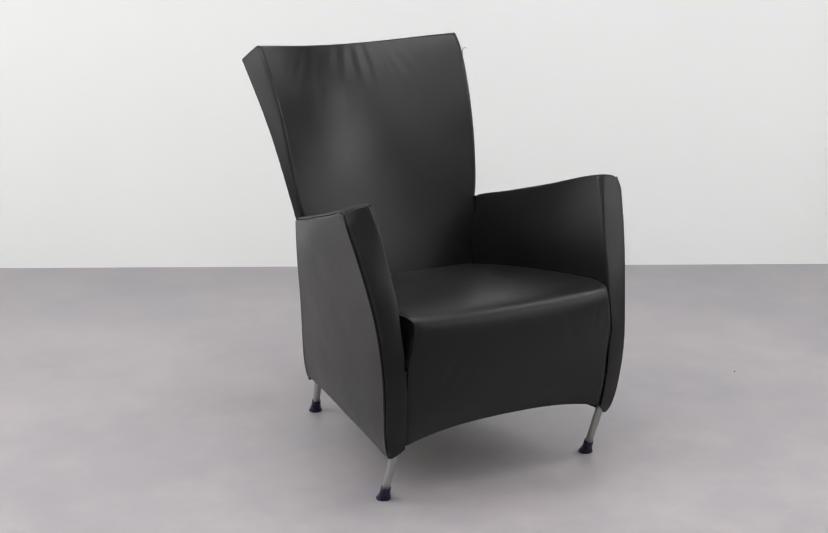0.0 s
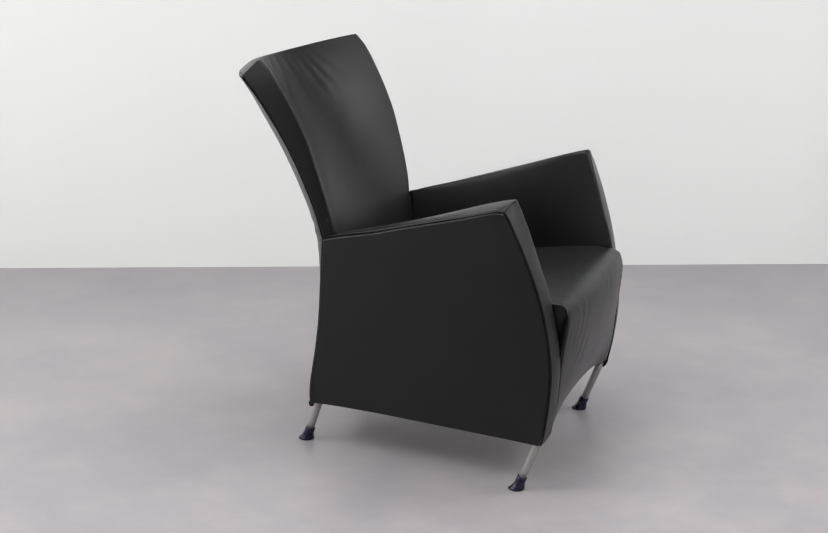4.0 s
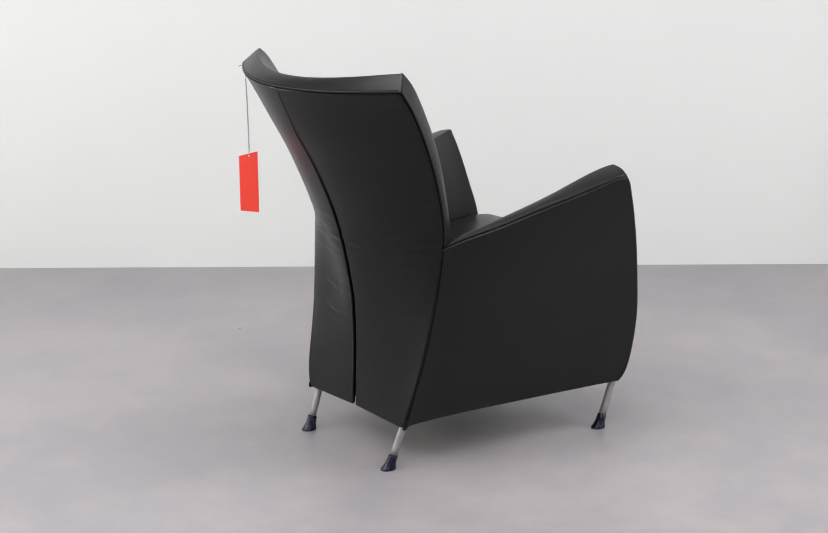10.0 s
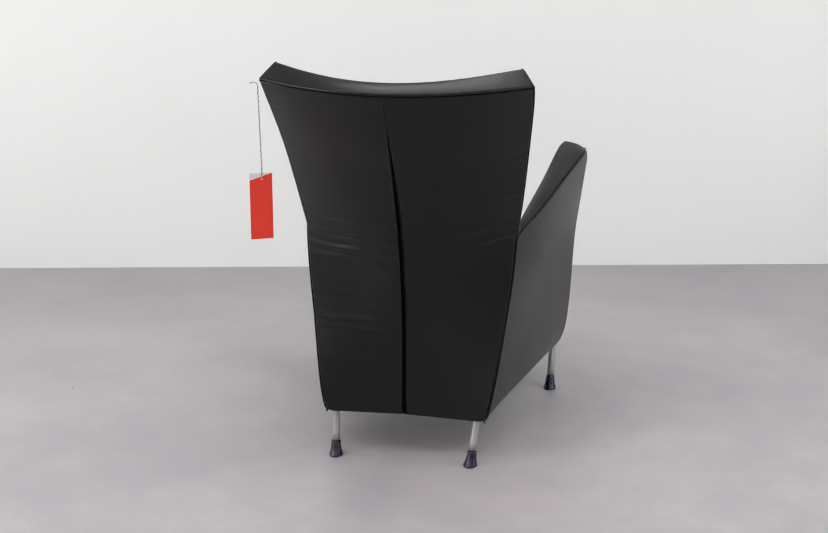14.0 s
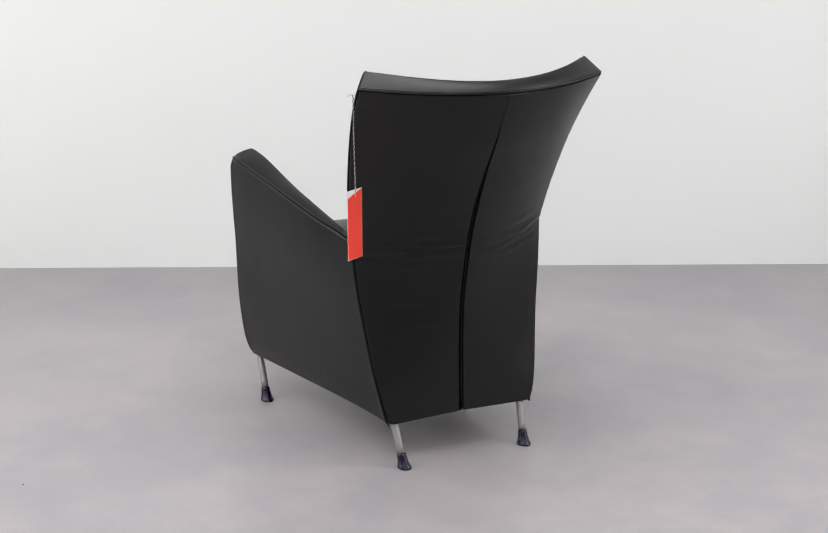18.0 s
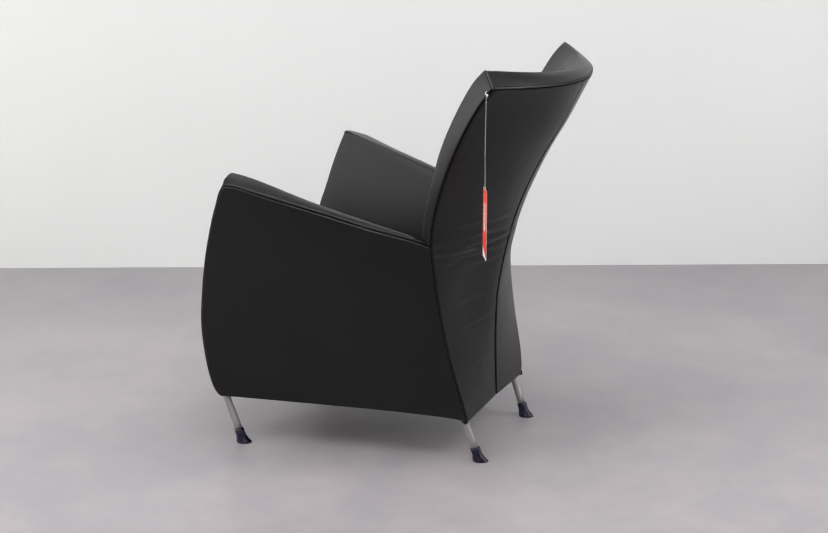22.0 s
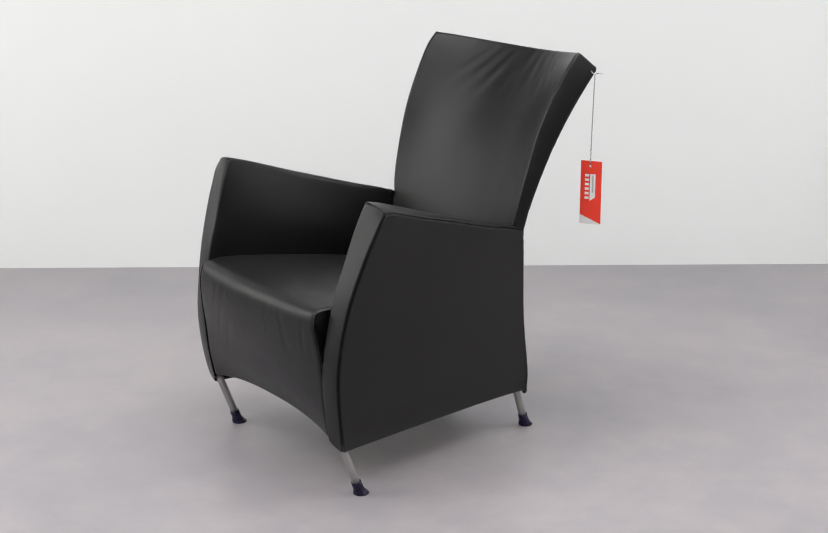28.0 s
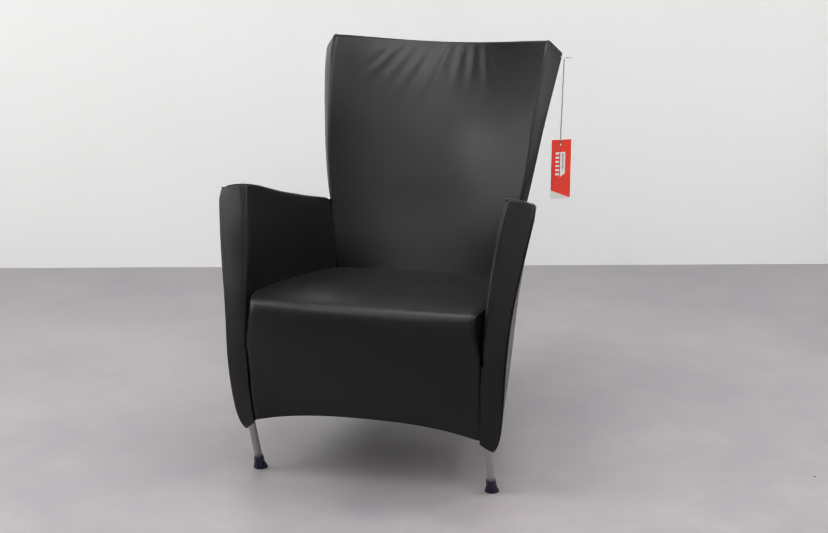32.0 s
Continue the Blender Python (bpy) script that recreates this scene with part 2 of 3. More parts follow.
def at(pts, u):
    """The smooth curve through the points, at parameters along its length."""
    q = crv(pts, 600) if not isinstance(pts, np.ndarray) else along(pts, 600)
    k = np.linspace(0, 1, 600)
    return np.stack([np.interp(u, k, q[:, i]) for i in range(3)], 1)


def line(p, q, u):
    return np.array(p) / 1000 * (1 - u[:, None]) + np.array(q) / 1000 * u[:, None]


def patch(c0, c1, d0, d1, u, v):
    r = (1 - v)[None, :, None] * c0[:, None] + v[None, :, None] * c1[:, None] + (1 - u)[:, None, None] * d0[None] + u[:, None, None] * d1[None]
    uu, vv = u[:, None, None], v[None, :, None]
    return r - ((1 - uu) * (1 - vv) * c0[0] + uu * (1 - vv) * c0[-1] + (1 - uu) * vv * c1[0] + uu * vv * c1[-1])


def outward(a, hint):
    """Normals of the patch that look along hint."""
    nn = normals(a)
    return nn if (nn * np.array(hint)).sum() > 0 else -nn


def swell(a, hint, k, full=0.6):
    d = edge_ways(a)
    return a + outward(a, hint) * (k * (4 * d[0] * d[1] / (d[0] + d[1]) ** 2) ** full * (4 * d[2] * d[3] / (d[2] + d[3]) ** 2) ** full)[..., None]


SKIN = {}     # name: patch, normals, hint


def skin(name, a, hint):
    SKIN[name] = (a, outward(a, hint), np.array(hint, float))


def rim(name):
    a, n, _ = SKIN[name]
    cut = lambda x: np.concatenate([x[0], x[-1], x[:, 0], x[:, -1]])
    p, q = cut(a), cut(n)
    return np.concatenate([p, flip(p, -1)]), np.concatenate([q, flip(q, -1)])


def rounded(name, spec):
    """The patch with its edges rounded towards its neighbours: edge: (radius, depth of the seam, neighbours)."""
    a, n, hint = SKIN[name]
    ways = dict(zip(("u0", "u1", "v0", "v1"), edge_ways(a)))
    out = np.zeros(a.shape)
    for edge, (r, k, near) in spec.items():
        pick = {"u0": (lambda x: x[0][None]), "u1": (lambda x: x[-1][None]), "v0": (lambda x: x[:, 0][:, None]), "v1": (lambda x: x[:, -1][:, None])}[edge]
        e, ne = pick(a), pick(n)
        if near == "down":
            nb, w = np.zeros(ne.shape) + np.array([0, 0, -1.0]), np.ones(ne.shape[:2])
        else:
            p, q = (np.concatenate(x) for x in zip(*[rim(m) for m in near]))
            dist = np.linalg.norm(e.reshape(-1, 1, 3) - p[None], axis=2)
            i = dist.argmin(1)
            nb, w = q[i].reshape(ne.shape), (dist.min(1) < 0.012).astype(float).reshape(ne.shape[:2])
        dot = (ne * nb).sum(2)
        rr = np.maximum(r * np.clip(1 - dot, 0, 1) * w, 1e-6)
        d = ways[edge]
        span = d + ways[{"u0": "u1", "u1": "u0", "v0": "v1", "v1": "v0"}[edge]]
        rr = np.minimum(rr, 0.44 * np.maximum(span, 1e-5))
        phi = np.pi / 4 * np.clip(1 - d / rr, 0, 1)
        inside = (d < rr)[..., None]
        bis = ne + nb
        bis = bis / np.maximum(np.linalg.norm(bis, axis=2, keepdims=True), 1e-6)
        out += inside * (n * (rr * (np.cos(phi) - 1))[..., None] + nb * (d - rr + rr * np.sin(phi))[..., None])
        out -= bis * (k * w * np.exp(-(d / 0.0034) ** 2))[..., None]
        if k >= 0.002:
            out += bis * (0.0007 * w * np.exp(-((d - 0.0062) / 0.0026) ** 2))[..., None]
            q = e.reshape(-1, 3)
            way = np.concatenate([[0], np.cumsum(np.linalg.norm(np.diff(q, axis=0), axis=1))])
            gather = np.sin(way * 6.28 / 0.0147 + 1) + 0.8 * np.sin(way * 6.28 / 0.0233 + 2 + len(name)) + 0.5 * np.sin(way * 6.28 / 0.0391)
            gather = np.clip(gather, 0, 2).reshape(ne.shape[:2]) * (0.55 + 0.45 * np.sin(way * 23 + len(name))).reshape(ne.shape[:2])
            out -= bis * (0.00042 * gather * w * np.exp(-(d / 0.0095) ** 2))[..., None]
    return a + out


CORNERS = [((-104, 256, 580), (0.2, 0.0, 0.98), 0.003, 0.012), ((356, 387, 700), (0.42, 0.62, 0.66), 0.010, 0.024), ((-216, 206, 105), (-0.5, 0.5, -0.7), 0.003, 0.014), ((428, 310, 114), (0.5, 0.5, -0.7), 0.005, 0.018)]     # arm corners: point, outward, how far drawn in, reach


def worn(a):
    for c, way, k, reach in CORNERS:
        a = a - np.array(way) * (k * np.exp(-((a - np.array(c) / 1000) ** 2).sum(-1) / reach ** 2))[..., None]
    return a


def place(name, title, spec, sides=(-1, 1), thick=0.008, label="", mat=None):
    """Links the rounded patch as a part, on both sides where the chair has two of them. Returns the final patch."""
    a = worn(rounded(name, spec))
    hint = SKIN[name][2]
    for s in sides:
        f = flip(a, s)
        side = 1 if (normals(f) * flip(hint, s)).sum() > 0 else -1
        panel(title, f, mat or LEATHER, chair, side, thick, label)
    return a


def cord(path, both=True, r=0.0016):
    for s in ((-1, 1) if both else (1,)):
        tube("seam", flip(along(path, 90), s), r, THREAD, chair, sides=6)


def stitches(path, off, both=True):
    """A row of short slanted stitches beside a seam."""
    q = along(path, 400)
    n = int(np.linalg.norm(np.diff(q, axis=0), axis=1).sum() / 0.0064)
    q = along(q + off, n)
    t = np.gradient(q, axis=0)
    t /= np.linalg.norm(t, axis=1, keepdims=True)
    w = np.array(off) / np.linalg.norm(off)
    for s in ((-1, 1) if both else (1,)):
        verts, faces = [], []
        for p, d in zip(q, t):
            o = np.cross(d, w)
            e = 0.0020 * d + 0.0026 * w
            base = len(verts)
            for k, r in ((-1, 0.0003), (-0.6, 0.0007), (0.6, 0.0007), (1, 0.0003)):
                verts += [p + k * e + r * (math.cos(x) * np.cross(d, o) + math.sin(x) * o) for x in np.arange(6) * math.pi / 3]
            faces += [(base + i * 6 + j, base + i * 6 + (j + 1) % 6, base + i * 6 + 6 + (j + 1) % 6, base + i * 6 + 6 + j) for i in range(3) for j in range(6)]
        obj("stitching", flip(np.array(verts), s), faces, STITCH, chair, "row of black stitches")


# outer side, strips along the arm, inner face of the arm, narrow side of the back
ua, va, vb = ticks(150, 0.55), ticks(130, 0.5), ticks(5, 0.05, 0.007)
uf = ticks(160, 0.65)
a = patch(at(BOTTOM, ua), at(ARM_TOP, ua), at(REAR_LOW, va), at(FRONT_OUT[::-1], va), ua, va)
skin("side", swell(a, (0, 1, 0), 0.009, 0.45), (0, 1, 0))
a = patch(at(ARM_TOP, ua), at(ARM_IN, ua), line(J, JI, vb), line(ARM_TOP[-1], ARM_IN[-1], vb), ua, vb)
skin("top", swell(a, (0, 0, 1), 0.005), (0, 0, 1))
a = patch(at(FRONT_OUT, uf), at(FRONT_IN, uf), line(ARM_TOP[-1], ARM_IN[-1], vb), line(FRONT_OUT[-1], FRONT_IN[-1], vb), uf, vb)
skin("front", swell(a, (1, 0, 0), 0.003), (1, 0, 0))
low = [(-100, 232, 345), (100, 252, 345), (300, 268, 350), (459, 280, 352)]
a = patch(at(low, ua), at(ARM_IN, ua), at([(-100, 232, 345), (-104, 238, 460), JI], va), at(FRONT_IN[:6][::-1], va), ua, va)
skin("inner", swell(a, (0, -1, 0), 0.015), (0, -1, 0))
a = patch(at(REAR_UP, uf), at(FRONT_EDGE, uf), line(J, JI, vb), line(TR, TF, vb), uf, vb)
skin("edge", swell(a, (0, 1, 0), 0.004), (0, 1, 0))

# seam where the arm's inner face meets the backrest
cord(crv([(-70, 232, 350), (-86, 236, 420), (-98, 246, 500), JI], 60) + np.array([0.0018, -0.0018, -0.001]), r=0.0015)

# half of the rear, with creases at arm height
us, vs = ticks(240, 0.9), ticks(70, 0.3, 0.014)
seam = at(along(np.vstack([crv(REAR_LOW, 200), crv(REAR_UP, 200)[1:]]), 600), us)
mid = at(MID_REAR, us)
gap = 0.0005 + 0.0062 * np.clip((0.90 - us) / 0.28, 0, 1) ** 0.75
mid[:, 1] += gap
k = vs[None, :, None]
# creases of each half: height, middle, depth, lean, reach; the half with the tag first
CREASES = {1: [(0.606, 0.13, 0.5, 0.00, 0.10), (0.572, 0.14, 0.7, -0.02, 0.11), (0.548, 0.12, 1.4, -0.01, 0.12), (0.524, 0.16, 1.1, 0.03, 0.10), (0.495, 0.13, 0.5, 0.00, 0.09), (0.405, 0.11, 0.6, 0.00, 0.10), (0.345, 0.10, 0.6, -0.03, 0.11), (0.325, 0.14, 0.3, 0.02, 0.08), (0.24, 0.12, 0.25, 0.0, 0.09)],
           -1: [(0.590, 0.20, 0.5, 0.10, 0.06), (0.560, 0.19, 1.1, 0.16, 0.08), (0.538, 0.16, 0.9, 0.20, 0.07), (0.512, 0.14, 0.5, 0.12, 0.07), (0.545, 0.06, 0.5, -0.05, 0.04), (0.39, 0.12, 0.25, 0.05, 0.09)]}


def rear_half(s):
    rnd = random.Random(8 + s)
    a = seam[:, None] * (1 - k) + mid[:, None] * k
    a[..., 0] += (seam - mid)[:, None, 0] * ((1 - vs) ** 2 - (1 - vs))[None]
    z, y = a[..., 2], a[..., 1]
    h = np.zeros(z.shape)
    h -= (0.015 if s > 0 else 0.006) * fold(z - 0.45, 0.13) * np.sin(np.pi * vs)[None] ** 1.5      # hollow above the full lower part
    for z0, y0, kk, lean, span in CREASES[s]:
        c = z - z0 - lean * (y - y0) - 0.002 * np.sin(y * 60 + z0 * 90) - 0.25 * (y - y0) ** 2
        wave = 0.75 + 0.3 * np.sin(y * 45 + z0 * 300)
        h += 0.0026 * kk * wave * (fold(c, 0.009) - 0.9 * fold(c + 0.012, 0.0065)) * fold(y - y0, span)
    for i in range(11):      # gathers along the outer seam
        z0, wd, run = rnd.uniform(0.60, 0.92), rnd.uniform(0.003, 0.006), rnd.uniform(0.012, 0.03)
        c = z - z0 - rnd.uniform(-0.1, 0.35) * (y - 0.28)
        h += 0.0008 * rnd.uniform(0.3, 1.0) * (0.7 * fold(c - 1.7 * wd, wd) - fold(c, wd)) * fold(seam[:, None, 1] - y - 0.016, run)
    return a + outward(a, (-1, 0, 0)) * h[..., None]


skin("rear", rear_half(1), (-1, 0, 0))
skin("rear_other", rear_half(-1), (-1, 0, 0))

# front of the back, puckered below its top edge
up_ = ticks(90, 0.65)
lower = along(np.vstack([crv([(-70, 232, 350), (-86, 236, 420), (-98, 246, 500), JI], 200), crv(FRONT_EDGE, 200)[1:]]), 600)
fe = at(lower, up_)
mid = at([(-56, 0, 350), (-82, 0, 405), (-116, 0, 475), (-157, 0, 560), (-196, 0, 650), (-238, 0, 735), (-290, 0, 820), (-338, 0, 893), (-392, 0, 965)], up_)
yy = ticks(90, 0.56, 0.014) * 2 - 1
pad = mid[:, None] + np.zeros((1, len(yy), 1))
pad[..., 0] += (fe - mid)[:, None, 0] * np.abs(yy[None]) ** 2.0
pad[..., 1] = fe[:, None, 1] * yy[None]
pad[..., 2] += (fe - mid)[:, None, 2] * np.abs(yy[None]) ** 2.0
z, y = pad[..., 2], pad[..., 1]
h = np.zeros(z.shape)
d = 0.968 + 0.35 * y ** 2 - z
PUCKERS = [(-0.178, -0.90, 0.06, 0.6), (-0.142, -0.75, 0.085, 0.9), (-0.103, -0.62, 0.10, 0.7), (-0.066, -0.50, 0.12, 1.1), (-0.022, -0.30, 0.15, 1.3), (0.019, -0.10, 0.12, 0.9), (0.054, 0.05, 0.10, 1.2), (0.090, 0.22, 0.09, 1.4), (0.116, 0.34, 0.065, 0.9), (0.152, 0.50, 0.05, 0.4)]
for y0, lean, reach, kk in PUCKERS:
    c = y - y0 - lean * (d - 0.03)
    f = fold((d - 0.058) / (reach * 0.55), 1.0) * np.clip(d / 0.022, 0, 1)
    h += 0.0010 * kk * f * (fold(c, 0.0105) - 1.1 * fold(c - 0.019, 0.0105))
pad = pad + outward(pad, (1, 0, 0.3)) * h[..., None]
skin("pad", pad, (1, 0, 0.3))

# top of the back
yt = ticks(150, 0.6) * 2 - 1
cf = np.stack([-0.392 + 0.112 * yt ** 2, 0.290 * yt, 0.965 + 0.031 * yt ** 2], 1)
cr = np.stack([-0.428 + 0.113 * yt ** 2, 0.327 * yt, 0.938 + 0.014 * yt ** 2], 1)
k = vb[None, :, None]
skin("crest", swell(cr[:, None] * (1 - k) + cf[:, None] * k, (-0.3, 0, 1), 0.006), (-0.3, 0, 1))

SEAM, SOFT = 0.0026, 0.0
a = place("side", "side_panel", {"u0": (0.015, SEAM, ["rear"]), "u1": (0.012, SEAM, ["front"]), "v0": (0.008, 0, "down"), "v1": (0.012, SEAM, ["top"])}, label="smooth black leather outer side")
cord(a[0][9:]), cord(a[-1][9:]), cord(a[:, -1])
place("top", "arm_top", {"v0": (0.007, SEAM, ["side"]), "v1": (0.015, SOFT, ["inner"]), "u1": (0.006, 0.0008, ["front"])})
a = place("front", "arm_front", {"v0": (0.011, SEAM, ["side"]), "v1": (0.021, SOFT, ["inner"]), "u0": (0.006, 0.0008, ["top"]), "u1": (0.006, 0, "down")})
cord(a[0], r=0.0008)
stitches(a[6:int(0.5 * len(a)), 5], np.array([0.0002, -0.0004, 0.0]))
place("inner", "inner_arm", {"u1": (0.019, SOFT, ["front"]), "v1": (0.015, SOFT, ["top"])})
a = place("edge", "back_side", {"v0": (0.009, SEAM, ["rear"]), "v1": (0.013, SOFT, ["pad"]), "u1": (0.005, 0.0008, ["crest"])})
cord(a[:, 0]), cord(a[-1], r=0.0008), cord(line(J, JI, vb)[:-6] - np.array([0.0, 0.0, 0.0016]), r=0.0006)
for nm, s in (("rear", 1), ("rear_other", -1)):
    place(nm, "rear_panel", {"v0": (np.where(us < 0.52, 0.018, 0.014)[:, None] * np.ones((1, 1)), SEAM, ["side", "edge"]), "u0": (0.008, 0, "down"), "u1": (0.010, SEAM, ["crest"]), "v1": (0.0, 0.0, [nm])}, (s,), label="black leather rear panel, creased at arm height")
place("pad", "backrest", {"v0": (0.013, SOFT, ["edge"]), "v1": (0.013, SOFT, ["edge"]), "u1": (0.015, SOFT, ["crest"])}, (1,), label="smooth black leather backrest, puckered below its top edge")
a = place("crest", "back_top", {"v0": (0.006, SEAM, ["rear"]), "v1": (0.015, SOFT, ["pad"]), "u0": (0.005, 0.0008, ["edge"]), "u1": (0.005, 0.0008, ["edge"])}, (1,), label="black leather strip along the top of the back")
cord(a[:, 0], False), cord(a[:, 6], False, 0.0007)

# lips of the slit in the rear; a black tube inside stands in for the gap's shade
slit = crv(MID_REAR, 80)
for s in (-1, 1):
    w = 0.0004 + 0.0062 * np.clip((0.90 - np.linspace(0, 1, 80)) / 0.28, 0, 1) ** 0.75
    tube("slit_lip", (slit + np.stack([0.0030 + 0 * w, s * (w + 0.0024), 0 * w], 1))[1:], 0.0034, LEATHER, chair, sides=8)
tube("slit_shade_strip", slit + np.array([0.0215, 0, 0.0]), 0.0125, SHADOWGAP, chair)
tube("slit_fold", slit[2:68] + np.array([0.0065, -0.0042, 0.0]) * np.linspace(1, 0.3, 66)[:, None] ** np.array([0, 1, 0]), np.linspace(0.0024, 0.0010, 66), LEATHER, chair, sides=6)

# seat with its rolled front
EDGE = [(-135, 228, 386), (0, 243, 412), (150, 256, 437), (310, 271, 457), (395, 278, 465), (438, 274, 465), (463, 269, 461), (474, 266, 449), (477, 270, 424), (474, 275.4, 390), (469, 281.5, 352), (462, 281, 290), (455, 280, 215), (443, 276, 150)]
MIDDLE = [(-140, 0, 386), (0, 0, 420), (150, 0, 445), (310, 0, 462), (390, 0, 468), (438, 0, 467), (468, 0, 461), (483, 0, 447), (489, 0, 422), (490, 0, 389), (486, 0, 345), (476, 0, 295), (459, 0, 236), (431, 0, 175)]


def pair(c0, c1, u):
    """Two curves with matching points, at common parameters along their mean length."""
    a, b = np.array(c0, float), np.array(c1, float)
    k = np.linspace(0, len(a) - 1, 600)
    p = []
    for q in (a, b):
        q = np.vstack([2 * q[0] - q[1], q, 2 * q[-1] - q[-2]])
        i = np.minimum(k.astype(int), len(a) - 2)
        t = (k - i)[:, None]
        w, x, y, z = q[i], q[i + 1], q[i + 2], q[i + 3]
        p.append(0.0005 * (2 * x + (y - w) * t + (2 * w - 5 * x + 4 * y - z) * t * t + (3 * x - w - 3 * y + z) * t ** 3))
    s = np.concatenate([[0], np.cumsum(np.linalg.norm(np.diff((p[0] + p[1]) / 2, axis=0), axis=1))])
    return [np.stack([np.interp(u, s / s[-1], q[:, j]) for j in range(3)], 1) for q in p]


ue = ticks(150, 0.95)
edge, midc = pair(EDGE, MIDDLE, ue)
ys = ticks(190, 0.55, 0.014) * 2 - 1
w = 1 - np.abs(ys[None]) ** 2.6
a = edge[:, None] + (midc - edge)[:, None] * w[..., None]
a[..., 1] = edge[:, None, 1] * ys[None]
rnd = random.Random(5)
z, y, x = a[..., 2], a[..., 1], a[..., 0]
h = np.zeros(z.shape)
for i in range(22):
    y0, kk, zc, wd = rnd.uniform(-0.25, 0.25), rnd.uniform(0.2, 1.0) ** 2, rnd.uniform(0.365, 0.44), rnd.uniform(0.004, 0.011)
    c = y - y0 - rnd.uniform(-0.5, 0.5) * (z - 0.43)
    h += 0.0004 * kk * (fold(c, wd) - fold(c - 1.7 * wd, wd)) * fold(z - zc, rnd.uniform(0.012, 0.034)) * np.clip((x - 0.435) / 0.03, 0, 1)
for y0, z0, lean, kk in ((-0.17, 0.33, 0.5, 1.0), (-0.13, 0.31, 0.45, 0.8), (0.16, 0.36, -0.4, 0.5), (-0.215, 0.30, 0.4, 0.5)):
    h -= 0.0009 * kk * fold(y - y0 - lean * (z - z0), 0.011) * fold(z - z0, 0.045) * np.clip((x - 0.44) / 0.02, 0, 1)
a = a + outward(a, (1, 0, 1)) * h[..., None]
d = edge_ways(a)
for w in d[2:]:
    a = a - outward(a, (1, 0, 1)) * (0.004 * np.exp(-(w / 0.006) ** 2))[..., None]
skin("seat", a, (1, 0, 1))
place("seat", "seat", {"u1": (0.006, 0, "down")}, (1,), 0.014, "plump black leather seat rolling over its front edge")
# sides of the seat where it stands before the arms
for s in (-1, 1):
    e = crv([(380, 276, 454), (440, 272, 459), (464, 267.5, 455), (472, 267, 428), (470, 272.5, 387), (464, 278, 347)], 40)
    g = crv([(380, 268, 340), (405, 270, 340), (425, 272, 340), (440, 274, 340), (450, 276, 340), (458, 277, 340)], 40)
    v = np.linspace(0, 1, 12)[None, :, None]
    f = flip(g[:, None] * (1 - v) + e[:, None] * v, s)
    panel("seat_side", f, LEATHER, chair, 1 if (normals(f) * np.array([0, s, 0])).sum() > 0 else -1, 0.006)
    tube("seam", flip(at([(468, 268.5, 454), (475, 270.5, 424), (473, 276, 389), (468, 281.5, 352), (461, 281, 290), (456, 280.5, 235)], np.linspace(0, 1, 60)), s), 0.0011, THREAD, chair, sides=6)

# dust cover below
lo = crv(BOTTOM, 30)[:29] * np.array([0.97, 1, 1]) + np.array([0, -0.012, 0.028])
v = np.linspace(-1, 1, 20)[None, :, None]
a = np.repeat(lo[:, None], 20, 1) * np.array([1, 0, 1]) + v * (lo * np.array([0, 1, 0]))[:, None]
a[..., 2] += 0.05 * (1 - v[..., 0] ** 2) * np.linspace(0, 1, 29)[:, None]
panel("dust_cover", a, SHADOWGAP, chair, 1 if normals(a)[..., 2].sum() < 0 else -1, 0.006, label="black cloth below the seat")


# legs
def leg(foot, top, s):
    f, t = np.array(foot) / 1000, np.array(top) / 1000
    d = (t - f) / (t - f)[2]
    p0 = f + d * 0.030
    ob = tube("leg", flip(lerp(p0, t, 6), s), 0.0095, STEEL, chair, "satin steel tube leg", 20)
    verts, faces = [], []
    prof = [(0.0, 0.0172, 0.0), (0.0022, 0.0178, 0.0), (0.005, 0.0168, 0.0), (0.011, 0.0145, 0.0), (0.019, 0.0128, 0.0), (0.027, 0.0118, 0), (0.034, 0.0114, 0), (0.0345, 0.0096, 0)]
    k = 28
    for hgt, r, _ in prof:
        c = f + d * hgt
        flare = max(0.0, 1 - hgt / 0.022)
        for q in np.linspace(0, 2 * math.pi, k, endpoint=False):
            rx = r * (1 + 0.30 * flare * max(0, -math.cos(q)))
            verts.append(np.array([c[0] + rx * math.cos(q), c[1] + r * math.sin(q), max(0.0, c[2] - (0.3 * (rx * math.cos(q)) * (1 - flare) if hgt > 0.02 else 0))]))
    for i in range(len(prof) - 1):
        for j in range(k):
            q = (i * k + j, i * k + (j + 1) % k, (i + 1) * k + (j + 1) % k, (i + 1) * k + j)
            faces.append(q if s > 0 else q[::-1])
    faces += [tuple(range(k))[::-1 if s > 0 else 1], tuple(range(len(verts) - k, len(verts)))[::1 if s > 0 else -1]]
    obj("foot", flip(np.array(verts), s), faces, PURPLE, ob, "flared dark purple plastic foot")


for s in (-1, 1):
    leg((367, 291, 0), (424, 291, 145), s)
    leg((-237, 171, 0), (-184, 183, 140), s)

# ---- the tag that hangs from the back's corner ----
tag = new("price_tag")
tagged(tag, "red and white card tag on a twisted thread", "tag")
CU = np.array([-0.485, 0.875, 0.0])
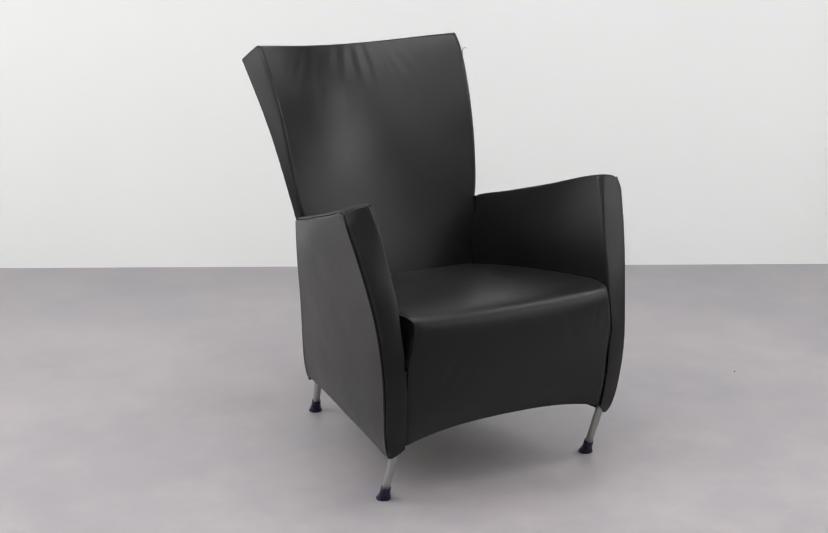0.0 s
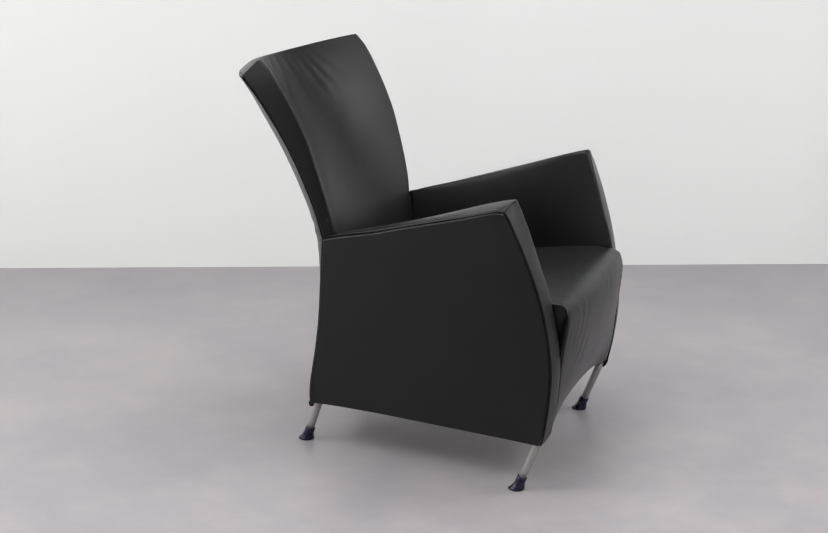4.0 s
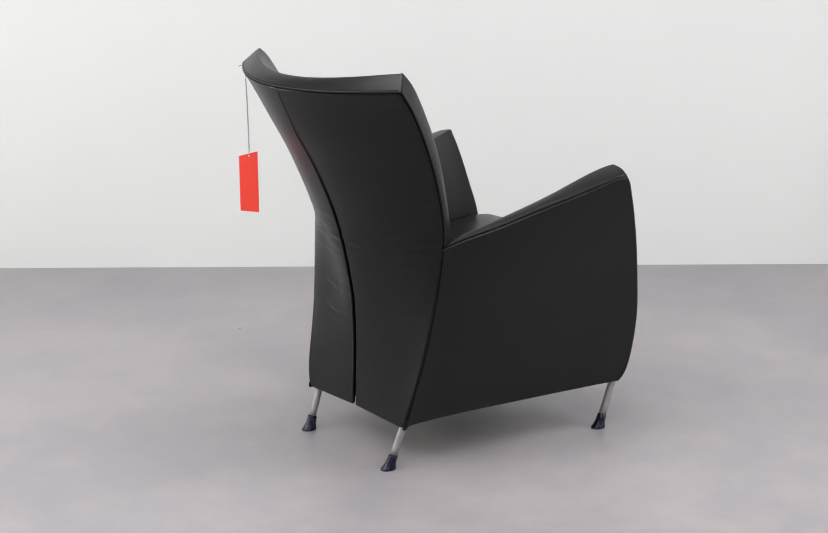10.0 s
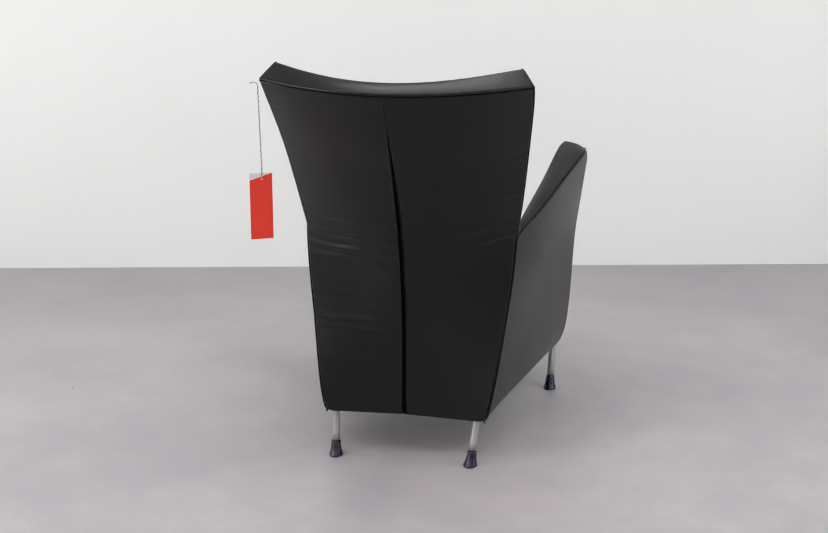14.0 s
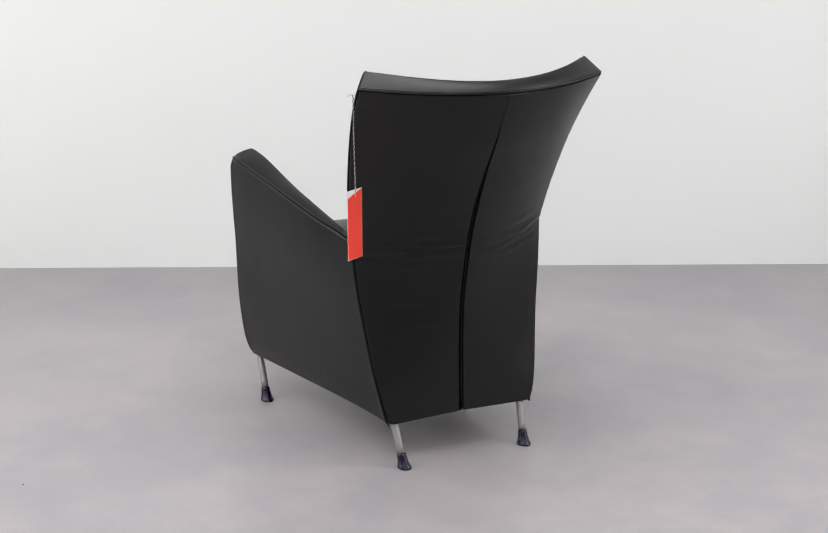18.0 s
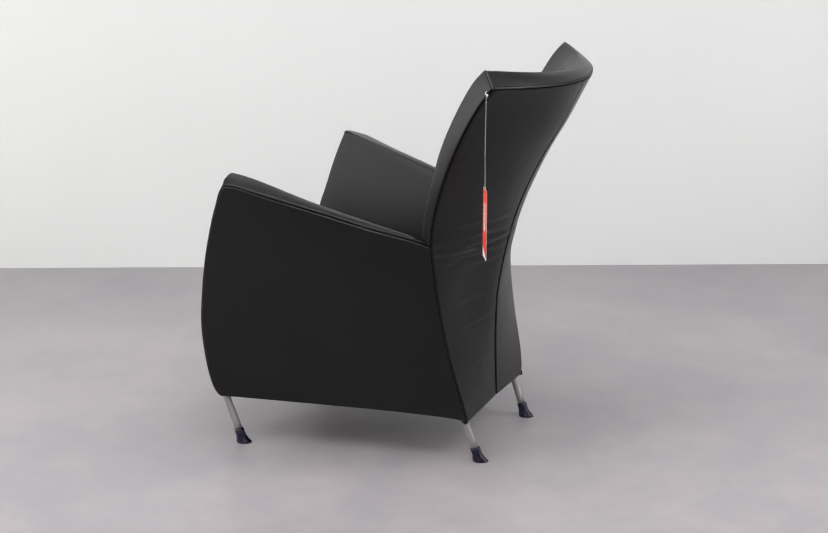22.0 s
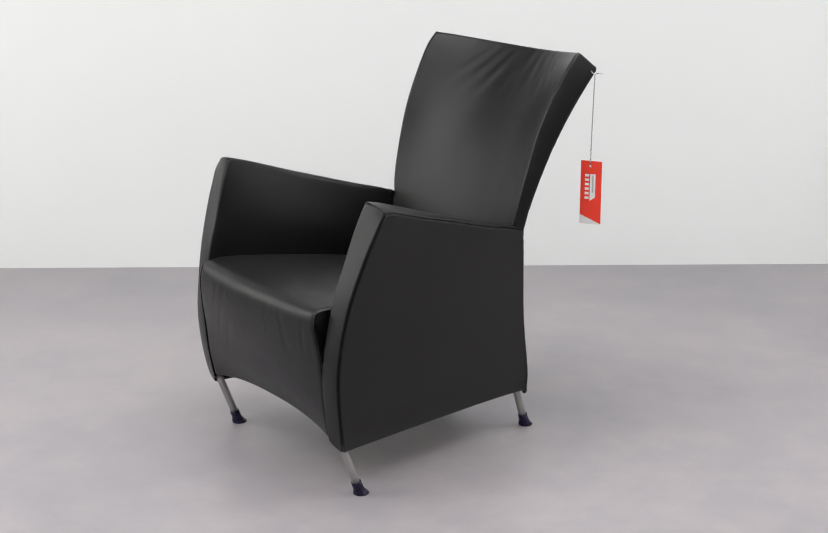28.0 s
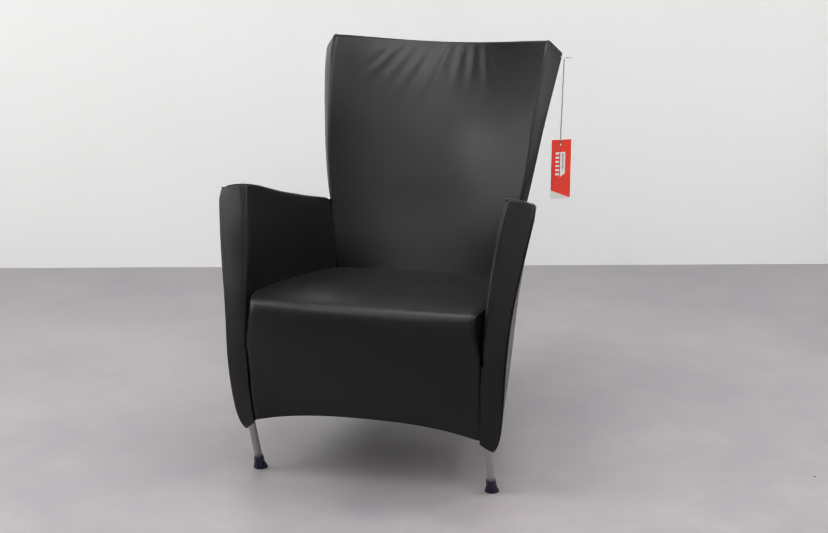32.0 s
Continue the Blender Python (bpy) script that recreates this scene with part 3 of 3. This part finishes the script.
CN = np.array([0.875, 0.485, 0.0])
CORNER = np.array([-0.289, 0.305, 0.728])


def card_pt(u, v, n):
    """u across, v down the card, both in millimetres; n out of its printed side."""
    return CORNER + CU * u / 1000 + np.array([0, 0, -v / 1000]) + CN * n / 1000


def slab(name, poly, n0, n1, mat, parent):
    k = len(poly)
    verts = [card_pt(u, v, n0) for u, v in poly] + [card_pt(u, v, n1) for u, v in poly]
    faces = [tuple(range(k)), tuple(range(2 * k - 1, k - 1, -1))] + [(i, i + k, (i + 1) % k + k, (i + 1) % k) for i in range(k)]
    ob = obj(name, verts, faces, mat, parent, smooth=False)
    bm = bmesh.new()
    bm.from_mesh(ob.data)
    bmesh.ops.recalc_face_normals(bm, faces=bm.faces[:])
    bm.to_mesh(ob.data)
    bm.free()
    return ob


card = slab("card", [(-1, 0), (54.5, 0), (54.5, 161), (-1, 161)], -0.3, 0.3, CARD, tag)
slab("printed_front", [(-0.4, 0.8), (53.9, 0.8), (53.9, 159), (-0.4, 137)], 0.3, 0.45, RED, card)
slab("printed_back", [(-0.4, 0.6), (53.9, 17), (53.9, 160.4), (-0.4, 160.4)], -0.45, -0.3, RED, card)
for i in range(6):
    slab("print_bar", [(11, 34.5 + i * 11.3), (21.5, 34.5 + i * 11.3), (21.5, 40.5 + i * 11.3), (11, 40.5 + i * 11.3)], 0.45, 0.55, CARD, card)
slab("print_block", [(24, 34), (38, 34), (38, 92), (24, 102)], 0.45, 0.55, CARD, card)
slab("print_bar", [(29, 37), (33.5, 37), (33.5, 80), (29, 80)], 0.55, 0.65, GREYINK, card)
slab("punched_hole", [(24 + 2.6 * math.cos(q), 14 + 2.6 * math.sin(q)) for q in np.linspace(0, 2 * math.pi, 17)[:-1]], -0.6, 0.6, CARD, card)
hole = card_pt(24, 13, 0)
head = np.array([-0.3025, 0.330, 0.940])
path = along(np.vstack([crv(np.array([hole + [0, 0, -0.001], hole + [0, 0, 0.03], (hole + head) / 2 + [0.001, 0, 0], head]) * 1000, 160),
                        crv(np.array([head, head + [-0.003, 0.006, 0.004], head + [-0.008, 0.016, 0.003]]) * 1000, 24)[1:]]), 260)
for nm, ph, mat, thick in (("white_strand", 0.0, STRAND_W, 0.0007), ("dark_strand", math.pi, STRAND_D, 0.0009)):
    q = np.arange(260) * 0.52 + ph
    tube(nm, path + 0.0008 * np.stack([np.cos(q), np.sin(q), 0 * q], 1), thick, mat, tag, sides=6)
tube("loop", crv(np.array([head, head + [0.004, -0.006, 0.006], [-0.306, 0.312, 0.950]]) * 1000, 10), 0.0009, STRAND_W, tag, sides=5)
bmk = bmesh.new()
bmesh.ops.create_icosphere(bmk, subdivisions=2, radius=0.0028)
for v_ in bmk.verts:
    v_.co = Vector(v_.co) * (1 + 0.25 * noise.noise(Vector(v_.co) * 700)) + Vector(head + [-0.008, 0.016, 0.003])
part("knot", bmk, STRAND_W, tag)

# ---- a speck on the floor ----
bmk = bmesh.new()
bmesh.ops.create_icosphere(bmk, subdivisions=2, radius=0.0021)
for v_ in bmk.verts:
    v_.co = Vector((v_.co.x * 1.2, v_.co.y * 0.9, max(-0.0012, v_.co.z * 0.6) + 0.0012)) * (1 + 0.2 * noise.noise(Vector(v_.co) * 600))
speck = tagged(part("dust_speck", bmk, DUST, None), "tiny dark speck of dust on the grey floor", "dust speck")


# ---- what turns ----
def motions():
    times = [i * 0.5 for i in range(65)]
    walk(chair, [(t, heading(t)) for t in times])
    walk(tag, [(t, heading(t)) for t in times])
    walk(speck, [(t, heading(t) @ pose(0.086, 1.031, 0.0)) for t in times])


motions()
